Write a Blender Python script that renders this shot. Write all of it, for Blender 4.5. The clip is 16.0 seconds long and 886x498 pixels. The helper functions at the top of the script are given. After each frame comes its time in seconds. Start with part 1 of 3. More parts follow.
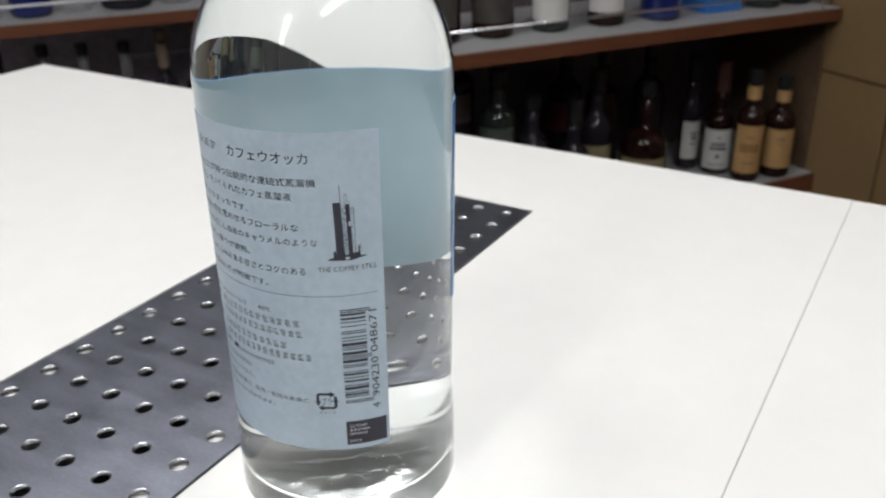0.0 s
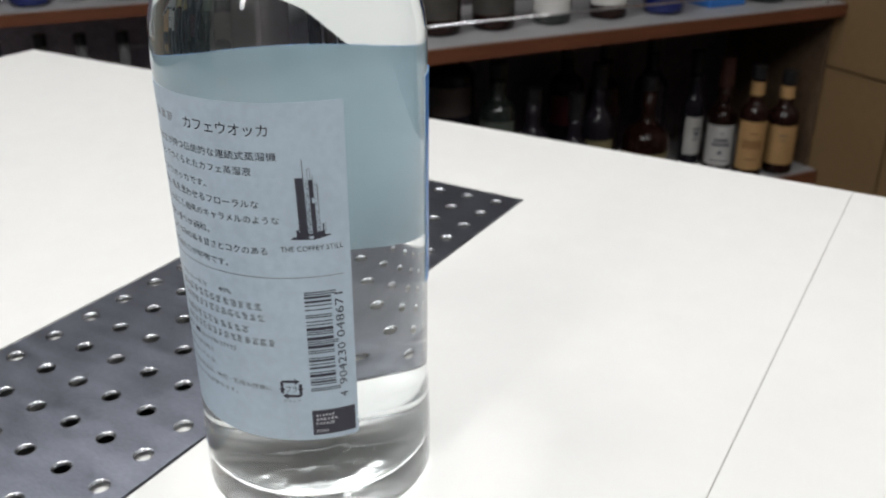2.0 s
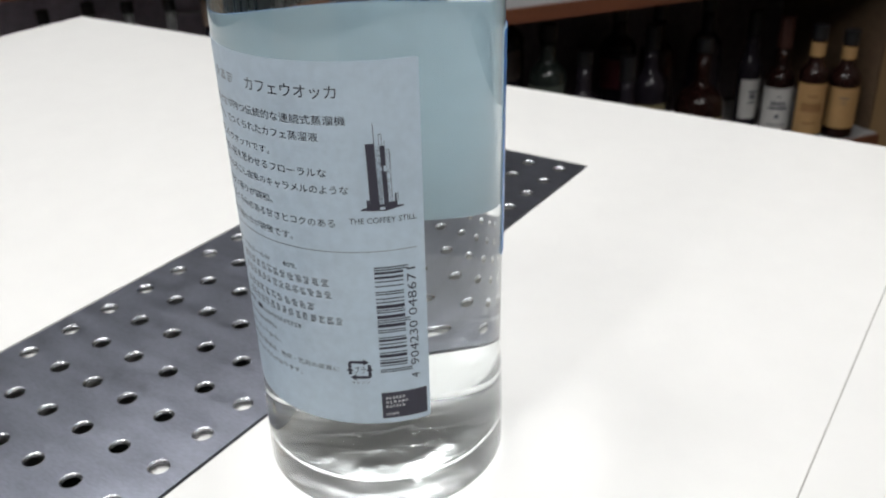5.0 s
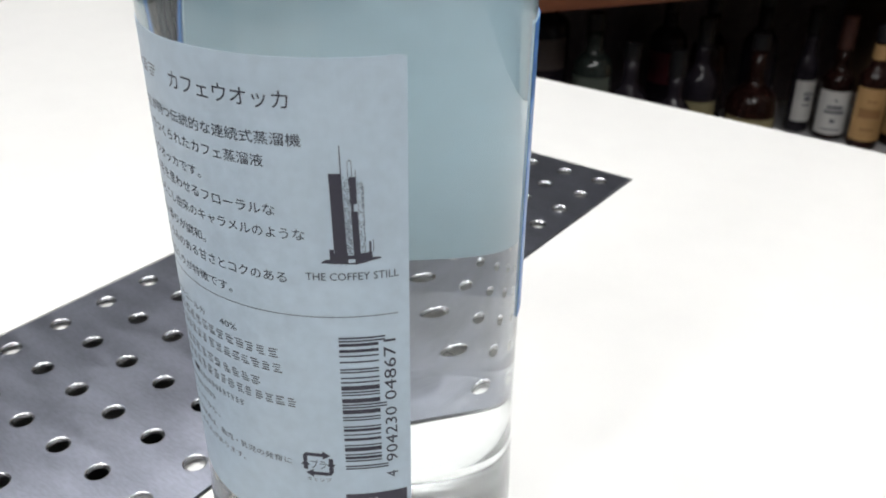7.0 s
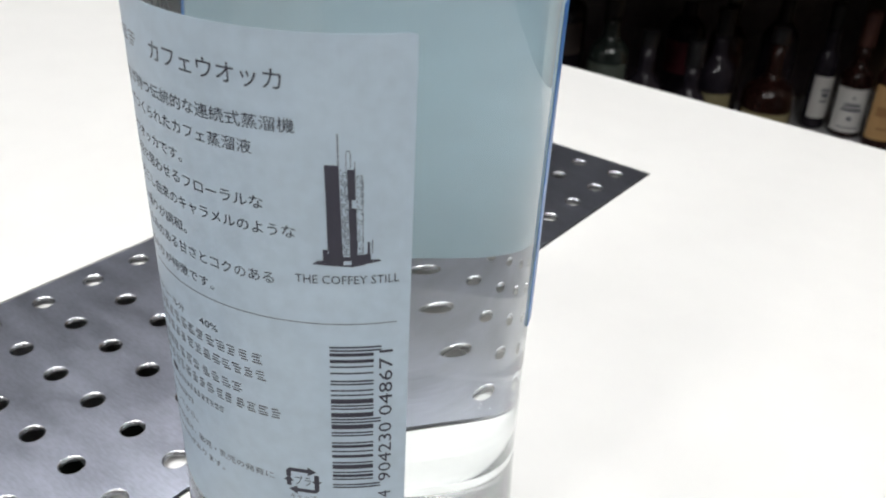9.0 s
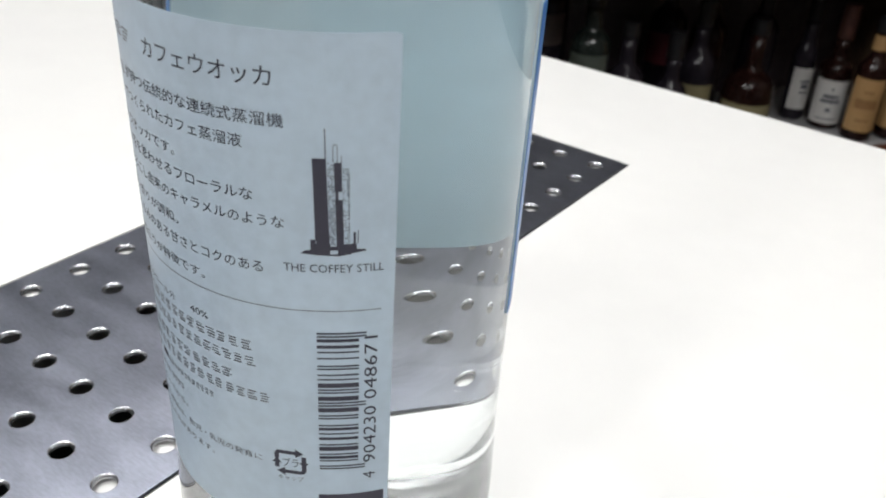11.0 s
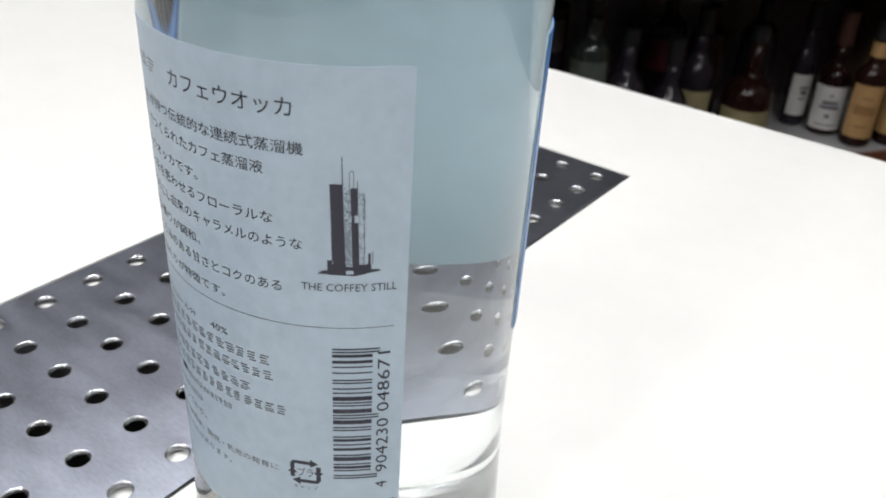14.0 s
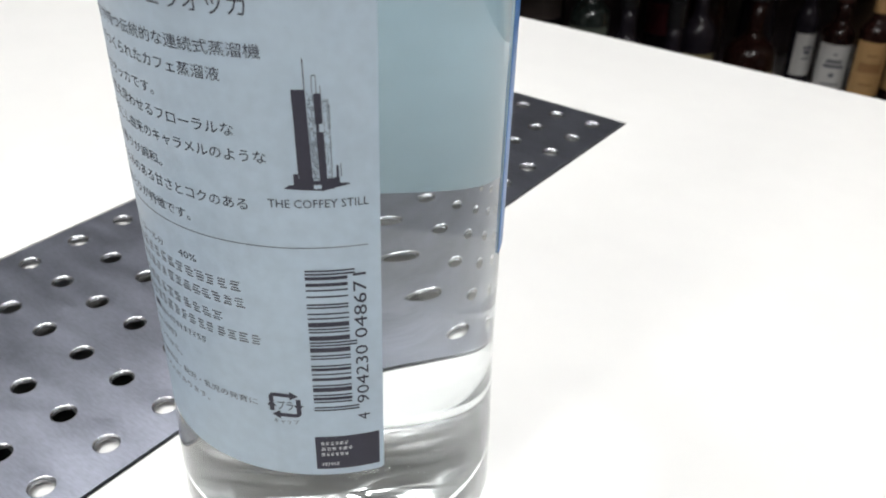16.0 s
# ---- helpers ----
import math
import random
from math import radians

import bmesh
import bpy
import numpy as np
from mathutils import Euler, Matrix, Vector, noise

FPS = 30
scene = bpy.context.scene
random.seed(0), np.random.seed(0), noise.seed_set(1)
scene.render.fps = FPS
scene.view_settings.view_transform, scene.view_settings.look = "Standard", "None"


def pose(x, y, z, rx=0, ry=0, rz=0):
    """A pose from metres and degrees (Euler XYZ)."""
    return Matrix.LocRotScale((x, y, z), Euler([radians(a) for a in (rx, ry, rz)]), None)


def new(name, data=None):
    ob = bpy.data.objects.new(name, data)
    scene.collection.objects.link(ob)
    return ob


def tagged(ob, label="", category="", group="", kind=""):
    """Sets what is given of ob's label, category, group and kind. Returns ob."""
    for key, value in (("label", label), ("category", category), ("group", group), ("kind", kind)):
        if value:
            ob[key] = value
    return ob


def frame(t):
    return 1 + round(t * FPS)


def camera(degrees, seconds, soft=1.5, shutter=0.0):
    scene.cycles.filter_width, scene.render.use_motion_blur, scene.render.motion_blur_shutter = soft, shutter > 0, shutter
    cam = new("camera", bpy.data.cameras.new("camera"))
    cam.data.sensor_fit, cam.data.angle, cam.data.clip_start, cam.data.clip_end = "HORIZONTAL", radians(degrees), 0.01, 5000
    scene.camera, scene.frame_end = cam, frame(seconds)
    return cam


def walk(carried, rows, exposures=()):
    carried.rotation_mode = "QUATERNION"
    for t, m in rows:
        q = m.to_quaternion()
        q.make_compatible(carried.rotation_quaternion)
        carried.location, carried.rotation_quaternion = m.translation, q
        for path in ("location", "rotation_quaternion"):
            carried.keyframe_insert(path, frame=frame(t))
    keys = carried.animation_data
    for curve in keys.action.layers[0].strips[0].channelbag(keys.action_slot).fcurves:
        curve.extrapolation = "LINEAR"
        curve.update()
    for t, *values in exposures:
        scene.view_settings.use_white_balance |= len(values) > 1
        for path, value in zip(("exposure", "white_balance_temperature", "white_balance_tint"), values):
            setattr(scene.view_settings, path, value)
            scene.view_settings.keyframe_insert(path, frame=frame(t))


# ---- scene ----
cam = camera(52.33, 16.0, soft=1.9)
ROWS = [
    (0, 0.06441, 0.09288, 1.11466, 64.843, 0.578, 30.102),
    (0.5, 0.06518, 0.09275, 1.11242, 65.122, 0.925, 30.070),
    (1, 0.06406, 0.09702, 1.10807, 64.694, 0.866, 29.925),
    (1.5, 0.06583, 0.09836, 1.11172, 64.669, 0.662, 30.058),
    (2, 0.06687, 0.10681, 1.10457, 64.616, 0.198, 30.512),
    (2.5, 0.06385, 0.11168, 1.09996, 63.882, 0.961, 31.714),
    (3, 0.06418, 0.10818, 1.10157, 63.227, 1.323, 31.605),
    (3.5, 0.06479, 0.11142, 1.09616, 62.502, 2.129, 31.223),
    (3.7, 0.06142, 0.11366, 1.09479, 62.393, 2.361, 31.621),
    (5.8, 0.04866, 0.12159, 1.09861, 63.102, 1.161, 33.261),
    (6, 0.05112, 0.12758, 1.09436, 63.272, 1.166, 33.395),
    (6.5, 0.03084, 0.16192, 1.08911, 62.813, 0.683, 34.846),
    (7, 0.02078, 0.17443, 1.08294, 61.476, -0.361, 36.406),
    (7.5, 0.01594, 0.18203, 1.08133, 59.974, -2.510, 36.313),
    (8, 0.01225, 0.18426, 1.07938, 60.489, -2.241, 37.278),
    (8.5, 0.01387, 0.18198, 1.08165, 60.231, -1.901, 38.188),
    (9, 0.01004, 0.18828, 1.07791, 60.196, -2.401, 37.905),
    (9.5, 0.01176, 0.18724, 1.07861, 59.938, -2.755, 37.520),
    (12, 0.01329, 0.18274, 1.08248, 59.546, -3.005, 36.927),
    (12.5, 0.01228, 0.18246, 1.08300, 59.592, -2.957, 37.044),
    (13, 0.01292, 0.18258, 1.08234, 59.595, -2.913, 37.156),
    (13.5, 0.01277, 0.18225, 1.08309, 59.730, -2.775, 37.196),
    (14, 0.01437, 0.17871, 1.08712, 59.834, -3.010, 36.978),
    (14.5, 0.01241, 0.17853, 1.08806, 59.863, -3.137, 36.907),
    (15, 0.01206, 0.17820, 1.08786, 59.726, -3.230, 36.799),
    (15.5, 0.01184, 0.17895, 1.08422, 59.540, -3.239, 36.643),
    (16, 0.01894, 0.18307, 1.07338, 58.536, -1.119, 36.414),
]
walk(cam, [(t, pose(x, y, z, rx, ry, rz)) for t, x, y, z, rx, ry, rz in ROWS], [(0.0, -0.22), (3.5, -0.23), (6.0, -0.05), (6.5, 0.01), (9.5, -0.08), (12.0, -0.02), (16.0, -0.03)])
cam.data.dof.use_dof = True
cam.data.dof.focus_distance = 0.188
cam.data.dof.aperture_fstop = 38.0

# ---- world and light: an inside room under fluorescent ceiling panels ----
world = bpy.data.worlds.new("room_world")
scene.world = world
world.use_nodes = True
world.node_tree.nodes["Background"].inputs[0].default_value = (0.02, 0.02, 0.022, 1)
world.node_tree.nodes["Background"].inputs[1].default_value = 1.0


def area(name, x, y, z, sx, sy, watts, colour):
    lamp = bpy.data.lights.new(name, "AREA")
    lamp.shape, lamp.size, lamp.size_y, lamp.energy, lamp.color = "RECTANGLE", sx, sy, watts, colour
    ob = new(name, lamp)
    ob.location = (x, y, z)
    return ob


COOL = (0.985, 0.985, 0.99)
for lx, ly, down, up in ((-0.75, 0.30, 15.4, 11.5), (0.45, 0.30, 12.4, 11.5), (-0.15, -1.30, 11.0, 11.5)):
    area("ceiling_tube_lamp", lx, ly, 2.30, 0.12, 1.25, down, COOL)
    area("ceiling_tube_lamp", lx, ly, 2.32, 0.12, 1.25, up, COOL).rotation_euler.x = math.pi


# ---- materials ----
def shade(name, base, rough=0.5, metal=0.0, vary=0.12, scale=40.0, bump=0.0, bump_scale=200.0, coat=0.0, transmission=0.0, ior=1.5, stretch=(1, 1, 1), rough_vary=0.1, second=None):
    m = bpy.data.materials.new(name)
    m.use_nodes = True
    n, l = m.node_tree.nodes, m.node_tree.links
    p = n["Principled BSDF"]
    p.inputs["Metallic"].default_value = metal
    p.inputs["Coat Weight"].default_value = coat
    p.inputs["Transmission Weight"].default_value = transmission
    p.inputs["IOR"].default_value = ior
    coord = n.new("ShaderNodeTexCoord")
    mapping = n.new("ShaderNodeMapping")
    mapping.inputs["Scale"].default_value = stretch
    l.new(coord.outputs["Object"], mapping.inputs[0])
    small, large = n.new("ShaderNodeTexNoise"), n.new("ShaderNodeTexNoise")
    for tex, s in ((small, scale * 9), (large, scale)):
        tex.inputs["Scale"].default_value = s
        tex.inputs["Detail"].default_value = 4
        l.new(mapping.outputs[0], tex.inputs["Vector"])
    add = n.new("ShaderNodeMath")
    add.operation = "ADD"
    l.new(small.outputs[0], add.inputs[0])
    l.new(large.outputs[0], add.inputs[1])
    ramp = n.new("ShaderNodeMapRange")
    ramp.inputs[1].default_value, ramp.inputs[2].default_value = 0.7, 1.3
    l.new(add.outputs[0], ramp.inputs[0])
    mix = n.new("ShaderNodeMix")
    mix.data_type = "RGBA"
    lo = tuple(c * (1 - vary) for c in base)
    hi = second or tuple(min(1, c * (1 + vary)) for c in base)
    mix.inputs[6].default_value, mix.inputs[7].default_value = (*lo, 1), (*hi, 1)
    l.new(ramp.outputs[0], mix.inputs[0])
    l.new(mix.outputs[2], p.inputs["Base Color"])
    rr = n.new("ShaderNodeMapRange")
    rr.inputs[3].default_value, rr.inputs[4].default_value = max(0.0, rough - rough_vary / 2), rough + rough_vary / 2
    l.new(large.outputs[0], rr.inputs[0])
    l.new(rr.outputs[0], p.inputs["Roughness"])
    if bump:
        grain = n.new("ShaderNodeTexNoise")
        grain.inputs["Scale"].default_value = bump_scale
        grain.inputs["Detail"].default_value = 3
        l.new(mapping.outputs[0], grain.inputs["Vector"])
        b = n.new("ShaderNodeBump")
        b.inputs["Strength"].default_value = bump
        b.inputs["Distance"].default_value = 0.0005
        l.new(grain.outputs[0], b.inputs["Height"])
        l.new(b.outputs[0], p.inputs["Normal"])
    return m


def clear(name, colour, ior, rough=0.0):
    m = bpy.data.materials.new(name)
    m.use_nodes = True
    n = m.node_tree.nodes
    p = n["Principled BSDF"]
    p.inputs["Base Color"].default_value = (*colour, 1)
    p.inputs["Transmission Weight"].default_value = 1.0
    p.inputs["Roughness"].default_value = rough
    p.inputs["IOR"].default_value = ior
    return m


LAMINATE = shade("white_laminate", (0.722, 0.716, 0.698), 0.32, vary=0.02, scale=6, bump=0.04, bump_scale=900, rough_vary=0.08)
LAMINATE_EDGE = shade("laminate_edge", (0.42, 0.38, 0.32), 0.5, vary=0.1, scale=30)
STEEL = shade("brushed_steel", (0.425, 0.450, 0.535), 0.31, metal=1.0, vary=0.14, scale=40, bump=0.22, bump_scale=1100, stretch=(1, 3.5, 1), rough_vary=0.14)
RIM_STEEL = shade("polished_hole_lip", (0.66, 0.67, 0.70), 0.24, metal=1.0, vary=0.12, scale=300, rough_vary=0.1)
PAN = shade("drain_pan", (0.02, 0.02, 0.02), 0.7, vary=0.2)
CARCASS = shade("counter_base_paint", (0.6, 0.58, 0.54), 0.5, vary=0.05, scale=8)
GLASS = clear("clear_glass", (0.972, 0.992, 0.984), 1.50)
STIPPLE = clear("stippled_glass", (0.985, 0.996, 0.99), 1.50, 0.3)
tree = STIPPLE.node_tree
place, spread, ring = tree.nodes.new("ShaderNodeTexCoord"), tree.nodes.new("ShaderNodeVectorMath"), tree.nodes.new("ShaderNodeMapRange")
spread.operation = "LENGTH"
ring.inputs[1].default_value, ring.inputs[2].default_value = 0.006, 0.026
ring.inputs[3].default_value, ring.inputs[4].default_value = 0.05, 0.27     # rougher towards the ring it stands on
tree.links.new(place.outputs["Object"], spread.inputs[0])
tree.links.new(spread.outputs["Value"], ring.inputs[0])
tree.links.new(ring.outputs[0], tree.nodes["Principled BSDF"].inputs["Roughness"])
SPIRIT = clear("clear_spirit", (0.985, 0.997, 1.0), 1.36)
WET_GLASS = bpy.data.materials.new("spirit_against_glass")      # light passes from glass into spirit here
WET_GLASS.use_nodes = True
wet = WET_GLASS.node_tree.nodes.new("ShaderNodeBsdfGlass")
wet.inputs["Color"].default_value = (0.988, 0.998, 1.0, 1)
wet.inputs["Roughness"].default_value = 0.0
wet.inputs["IOR"].default_value = 1.36 / 1.50
WET_GLASS.node_tree.links.new(wet.outputs[0], WET_GLASS.node_tree.nodes["Material Output"].inputs[0])
PAPER = shade("pale_blue_label_paper", (0.47, 0.555, 0.635), 0.36, vary=0.09, scale=42, bump=0.5, bump_scale=55, rough_vary=0.2)
thin = PAPER.node_tree.nodes.new("ShaderNodeBsdfTranslucent")      # thin paper lets light through
thin.inputs[0].default_value = (0.66, 0.77, 0.84, 1)
both = PAPER.node_tree.nodes.new("ShaderNodeMixShader")
both.inputs[0].default_value = 0.25
PAPER.node_tree.links.new(PAPER.node_tree.nodes["Principled BSDF"].outputs[0], both.inputs[1])
PAPER.node_tree.links.new(thin.outputs[0], both.inputs[2])
PAPER.node_tree.links.new(both.outputs[0], PAPER.node_tree.nodes["Material Output"].inputs[0])
PAPER_BACK = shade("label_back_paper", (0.312, 0.412, 0.465), 0.7, vary=0.07, scale=22)
BLUE = shade("printed_blue", (0.05, 0.19, 0.50), 0.35, vary=0.06)
INK = shade("black_ink", (0.026, 0.025, 0.042), 0.65, vary=0.15, scale=300)
INK_GREY = shade("grey_ink", (0.09, 0.09, 0.11), 0.5, vary=0.15, scale=300)
CREAM = shade("pale_print", (0.7, 0.72, 0.74), 0.5, vary=0.05)
BLACK_CAP = shade("black_cap", (0.015, 0.015, 0.017), 0.35, vary=0.2)
BROWN = shade("red_brown_wood", (0.138, 0.047, 0.022), 0.45, vary=0.22, scale=9, bump=0.1, bump_scale=120, stretch=(1, 9, 9))
LINER = shade("white_shelf_liner", (0.34, 0.34, 0.345), 0.5, vary=0.06, scale=10)
DARKWOOD = shade("dark_shelf_back", (0.105, 0.085, 0.093), 0.6, vary=0.25, scale=7)
END_SHADE = shade("shaded_beige_sheet", (0.125, 0.080, 0.048), 0.6, vary=0.2, scale=7)
BEIGE = shade("beige_cabinet_laminate", (0.232, 0.146, 0.072), 0.45, vary=0.06, scale=6, bump=0.03)
SEAM_M = shade("joint_filler", (0.36, 0.35, 0.33), 0.7, vary=0.2)
# far unit's back, coloured lighter in place of light the lamps don't bring
LIT_FAR_BACK = shade("brightened_shelf_back", (0.42, 0.38, 0.45), 0.6, vary=0.2, scale=7)
GAP = shade("dark_gap", (0.01, 0.01, 0.01), 0.8, vary=0.1)
FLOOR_M = shade("dark_floor_vinyl", (0.09, 0.08, 0.075), 0.5, vary=0.2, scale=5)
WALL_M = shade("wall_paint", (0.60, 0.58, 0.55), 0.7, vary=0.04, scale=3)
WALL_DARK = shade("grey_bar_wall", (0.30, 0.30, 0.31), 0.6, vary=0.06, scale=3)
CEIL_M = shade("ceiling_board", (0.82, 0.82, 0.80), 0.8, vary=0.03, scale=5)
RAIL = shade("pale_rail_enamel", (0.72, 0.72, 0.76), 0.3, vary=0.05)
CHROME = shade("rail_metal", (0.75, 0.75, 0.77), 0.2, metal=1.0, vary=0.05)
G_BROWN = shade("amber_bottle_glass", (0.016, 0.006, 0.005), 0.07, vary=0.3, scale=12, coat=0.05, ior=1.34)
G_DARK = shade("dark_bottle_glass", (0.018, 0.015, 0.021), 0.07, vary=0.3, scale=12, coat=0.05, ior=1.34)
G_GREEN = shade("green_bottle_glass", (0.016, 0.022, 0.020), 0.16, vary=0.3, scale=12, coat=0.2)
G_BLUE = shade("cobalt_bottle_glass", (0.008, 0.016, 0.11), 0.10, vary=0.3, scale=12, coat=0.6)
G_CLEAR = shade("clear_bottle_glass", (0.75, 0.78, 0.76), 0.06, vary=0.05, transmission=0.85, ior=1.33)
L_WHITE = shade("white_bottle_label", (0.55, 0.54, 0.52), 0.55, vary=0.06, scale=30)
L_TAN = shade("tan_bottle_label", (0.40, 0.24, 0.10), 0.55, vary=0.12, scale=30)
L_DULL = shade("dull_neck_paper", (0.30, 0.22, 0.17), 0.6, vary=0.12, scale=30)
L_OCHRE = shade("brown_label_print", (0.26, 0.135, 0.055), 0.55, vary=0.12, scale=30)
L_BROWN = shade("dull_brown_label", (0.11, 0.085, 0.078), 0.55, vary=0.2, scale=30)
L_DULLGREEN = shade("dull_green_label", (0.07, 0.085, 0.07), 0.55, vary=0.2, scale=30)
L_OLIVE = shade("olive_bottle_label", (0.22, 0.19, 0.10), 0.55, vary=0.15, scale=30)
L_RED = shade("red_bottle_label", (0.09, 0.01, 0.016), 0.5, vary=0.15, scale=30)
L_DARK = shade("dark_bottle_label", (0.05, 0.045, 0.04), 0.5, vary=0.2, scale=30)
GOLD = shade("gold_foil", (0.35, 0.22, 0.07), 0.4, metal=0.3, vary=0.2, scale=60)
COPPER_CAP = shade("copper_foil", (0.085, 0.036, 0.028), 0.4, metal=0.3, vary=0.2, scale=60)
BOX_BLUE = shade("bright_blue_card", (0.03, 0.16, 0.50), 0.45, vary=0.06, scale=20)


# ---- mesh helpers ----
def part(name, bm, material, parent=None, label="", smooth=False, kind=""):
    me = bpy.data.meshes.new(name)
    bm.to_mesh(me)
    bm.free()
    for mat in material if isinstance(material, (list, tuple)) else (material,):
        me.materials.append(mat)
    if smooth:
        for p in me.polygons:
            p.use_smooth = True
    ob = new(name, me)
    if parent is not None:
        ob.parent = parent
    return tagged(ob, label=label, kind=kind)


def boxes(*specs, bevel=0.0):
    """One mesh out of boxes given as (x0, x1, y0, y1, z0, z1)."""
    bm = bmesh.new()
    for x0, x1, y0, y1, z0, z1 in specs:
        m = Matrix.Translation(((x0 + x1) / 2, (y0 + y1) / 2, (z0 + z1) / 2)) @ Matrix.Diagonal((x1 - x0, y1 - y0, z1 - z0, 1))
        bmesh.ops.create_cube(bm, size=1, matrix=m)
    if bevel:
        bmesh.ops.bevel(bm, geom=bm.edges[:], offset=bevel, segments=2, affect="EDGES")
    return bm


def lathe(profile, n=64, closed=False):
    """Revolve (r, z) pairs round z. Ends at r = 0 become poles."""
    bm = bmesh.new()
    rings = []
    for r, z in profile:
        if r <= 1e-6:
            rings.append([bm.verts.new((0, 0, z))])
        else:
            rings.append([bm.verts.new((r * math.cos(2 * math.pi * k / n), r * math.sin(2 * math.pi * k / n), z)) for k in range(n)])
    pairs = list(zip(rings, rings[1:])) + ([(rings[-1], rings[0])] if closed else [])
    for a, b in pairs:
        for k in range(n):
            q = (k + 1) % n
            if len(a) == 1 and len(b) == 1:
                continue
            if len(a) == 1:
                bm.faces.new((a[0], b[q], b[k]))
            elif len(b) == 1:
                bm.faces.new((a[k], a[q], b[0]))
            else:
                bm.faces.new((a[k], a[q], b[q], b[k]))
    bmesh.ops.recalc_face_normals(bm, faces=bm.faces[:])
    return bm


def empty(name, m, label, category, group=""):
    ob = new(name)
    ob.matrix_world = m
    ob.empty_display_size = 0.02
    return tagged(ob, label=label, category=category, group=group)


# ---- room shell ----
def structure(name, bm, mat, label):
    return tagged(part(name, bm, mat), label=label, kind="structure")


structure("floor", boxes((-4.2, 3.2, -3.2, 4.2, -0.1, 0)), FLOOR_M, "dark worn vinyl floor behind the bar counter")
structure("ceiling", boxes((-4.2, 3.2, -3.2, 4.2, 2.6, 2.7)), CEIL_M, "plain off-white ceiling above the bar")
structure("wall_north", boxes((-4.2, 3.2, 4.1, 4.2, 0, 2.6)), WALL_DARK, "plain grey wall behind the shelves")
structure("wall_south", boxes((-4.2, 3.2, -3.2, -3.1, 0, 2.6)), WALL_M, "plain painted wall")
structure("wall_west", boxes((-4.2, -4.1, -3.1, 4.1, 0, 2.6)), WALL_DARK, "plain grey wall beside the shelves")
structure("wall_east", boxes((3.1, 3.2, -3.1, 4.1, 0, 2.6)), WALL_M, "plain painted wall")

# ---- counter with white panels, a drain opening and a perforated plate ----
TOP = 0.9
PX0, PX1, PY0, PY1 = -0.2652, -0.1470, 0.0308, 0.5604     # plate
SEAM = 0.022
BACK, LEFT, RIGHT, FRONT = 0.673, -0.742, 1.25, -0.28
g = 0.0013
ox0, ox1, oy0, oy1 = -0.2455, -0.1680, 0.0505, 0.5380      # drain opening

counter = empty("bar_counter", pose(0, 0, 0), "white laminate bar counter with a perforated steel drip plate", "counter")


def panel_main():
    """One slab with a rebate for the plate and an opening through it."""
    lo, mid, hi = TOP - 0.022, TOP - 0.0027, TOP
    bm = bmesh.new()

    def loop(x0, x1, y0, y1, z):
        return [bm.verts.new(c) for c in ((x0, y0, z), (x1, y0, z), (x1, y1, z), (x0, y1, z))]
    outer, pocket, hole = (LEFT, SEAM - 0.00027, FRONT, BACK), (PX0 - g, PX1 + g, PY0 - g, PY1 + g), (ox0, ox1, oy0, oy1)
    rings = [loop(*outer, lo), loop(*outer, hi), loop(*pocket, hi), loop(*pocket, mid), loop(*hole, mid), loop(*hole, lo)]
    for a, b in zip(rings, rings[1:] + rings[:1]):
        for k in range(4):
            bm.faces.new((a[k], a[(k + 1) % 4], b[(k + 1) % 4], b[k]))
    bmesh.ops.recalc_face_normals(bm, faces=bm.faces[:])
    return bm


part("counter_panel", panel_main(), LAMINATE, counter, "white laminate panel with a cut-out for the plate")
part("counter_panel", boxes((SEAM + 0.00027, RIGHT, FRONT, BACK, TOP - 0.022, TOP), bevel=0.0003), LAMINATE, counter, "white laminate panel beside the joint")
part("edge_strip", boxes((LEFT, RIGHT, BACK + 0.0002, BACK + 0.0014, TOP - 0.024, TOP - 0.0006)), LAMINATE_EDGE, counter, "thin brownish edge band")
part("edge_strip", boxes((LEFT - 0.0014, LEFT - 0.0002, FRONT, BACK, TOP - 0.024, TOP - 0.0006)), LAMINATE_EDGE, counter, "thin brownish edge band")
part("seam_filler", boxes((SEAM - 0.00027, SEAM + 0.00027, FRONT, BACK, TOP - 0.022, TOP - 0.0005)), SEAM_M, counter, "dark joint between the panels")
part("base", boxes((LEFT + 0.03, -0.29, FRONT + 0.03, BACK - 0.03, 0.0, TOP - 0.0225), (-0.12, RIGHT - 0.03, FRONT + 0.03, BACK - 0.03, 0.0, TOP - 0.0225), (-0.29, -0.12, 0.58, BACK - 0.03, 0.0, TOP - 0.0225), (-0.29, -0.12, FRONT + 0.03, 0.01, 0.0, TOP - 0.0225)), CARCASS, counter)
part("drain_pan", boxes((-0.289, -0.121, 0.011, 0.579, 0.80, 0.81)), PAN, counter, "dark drain pan under the plate")


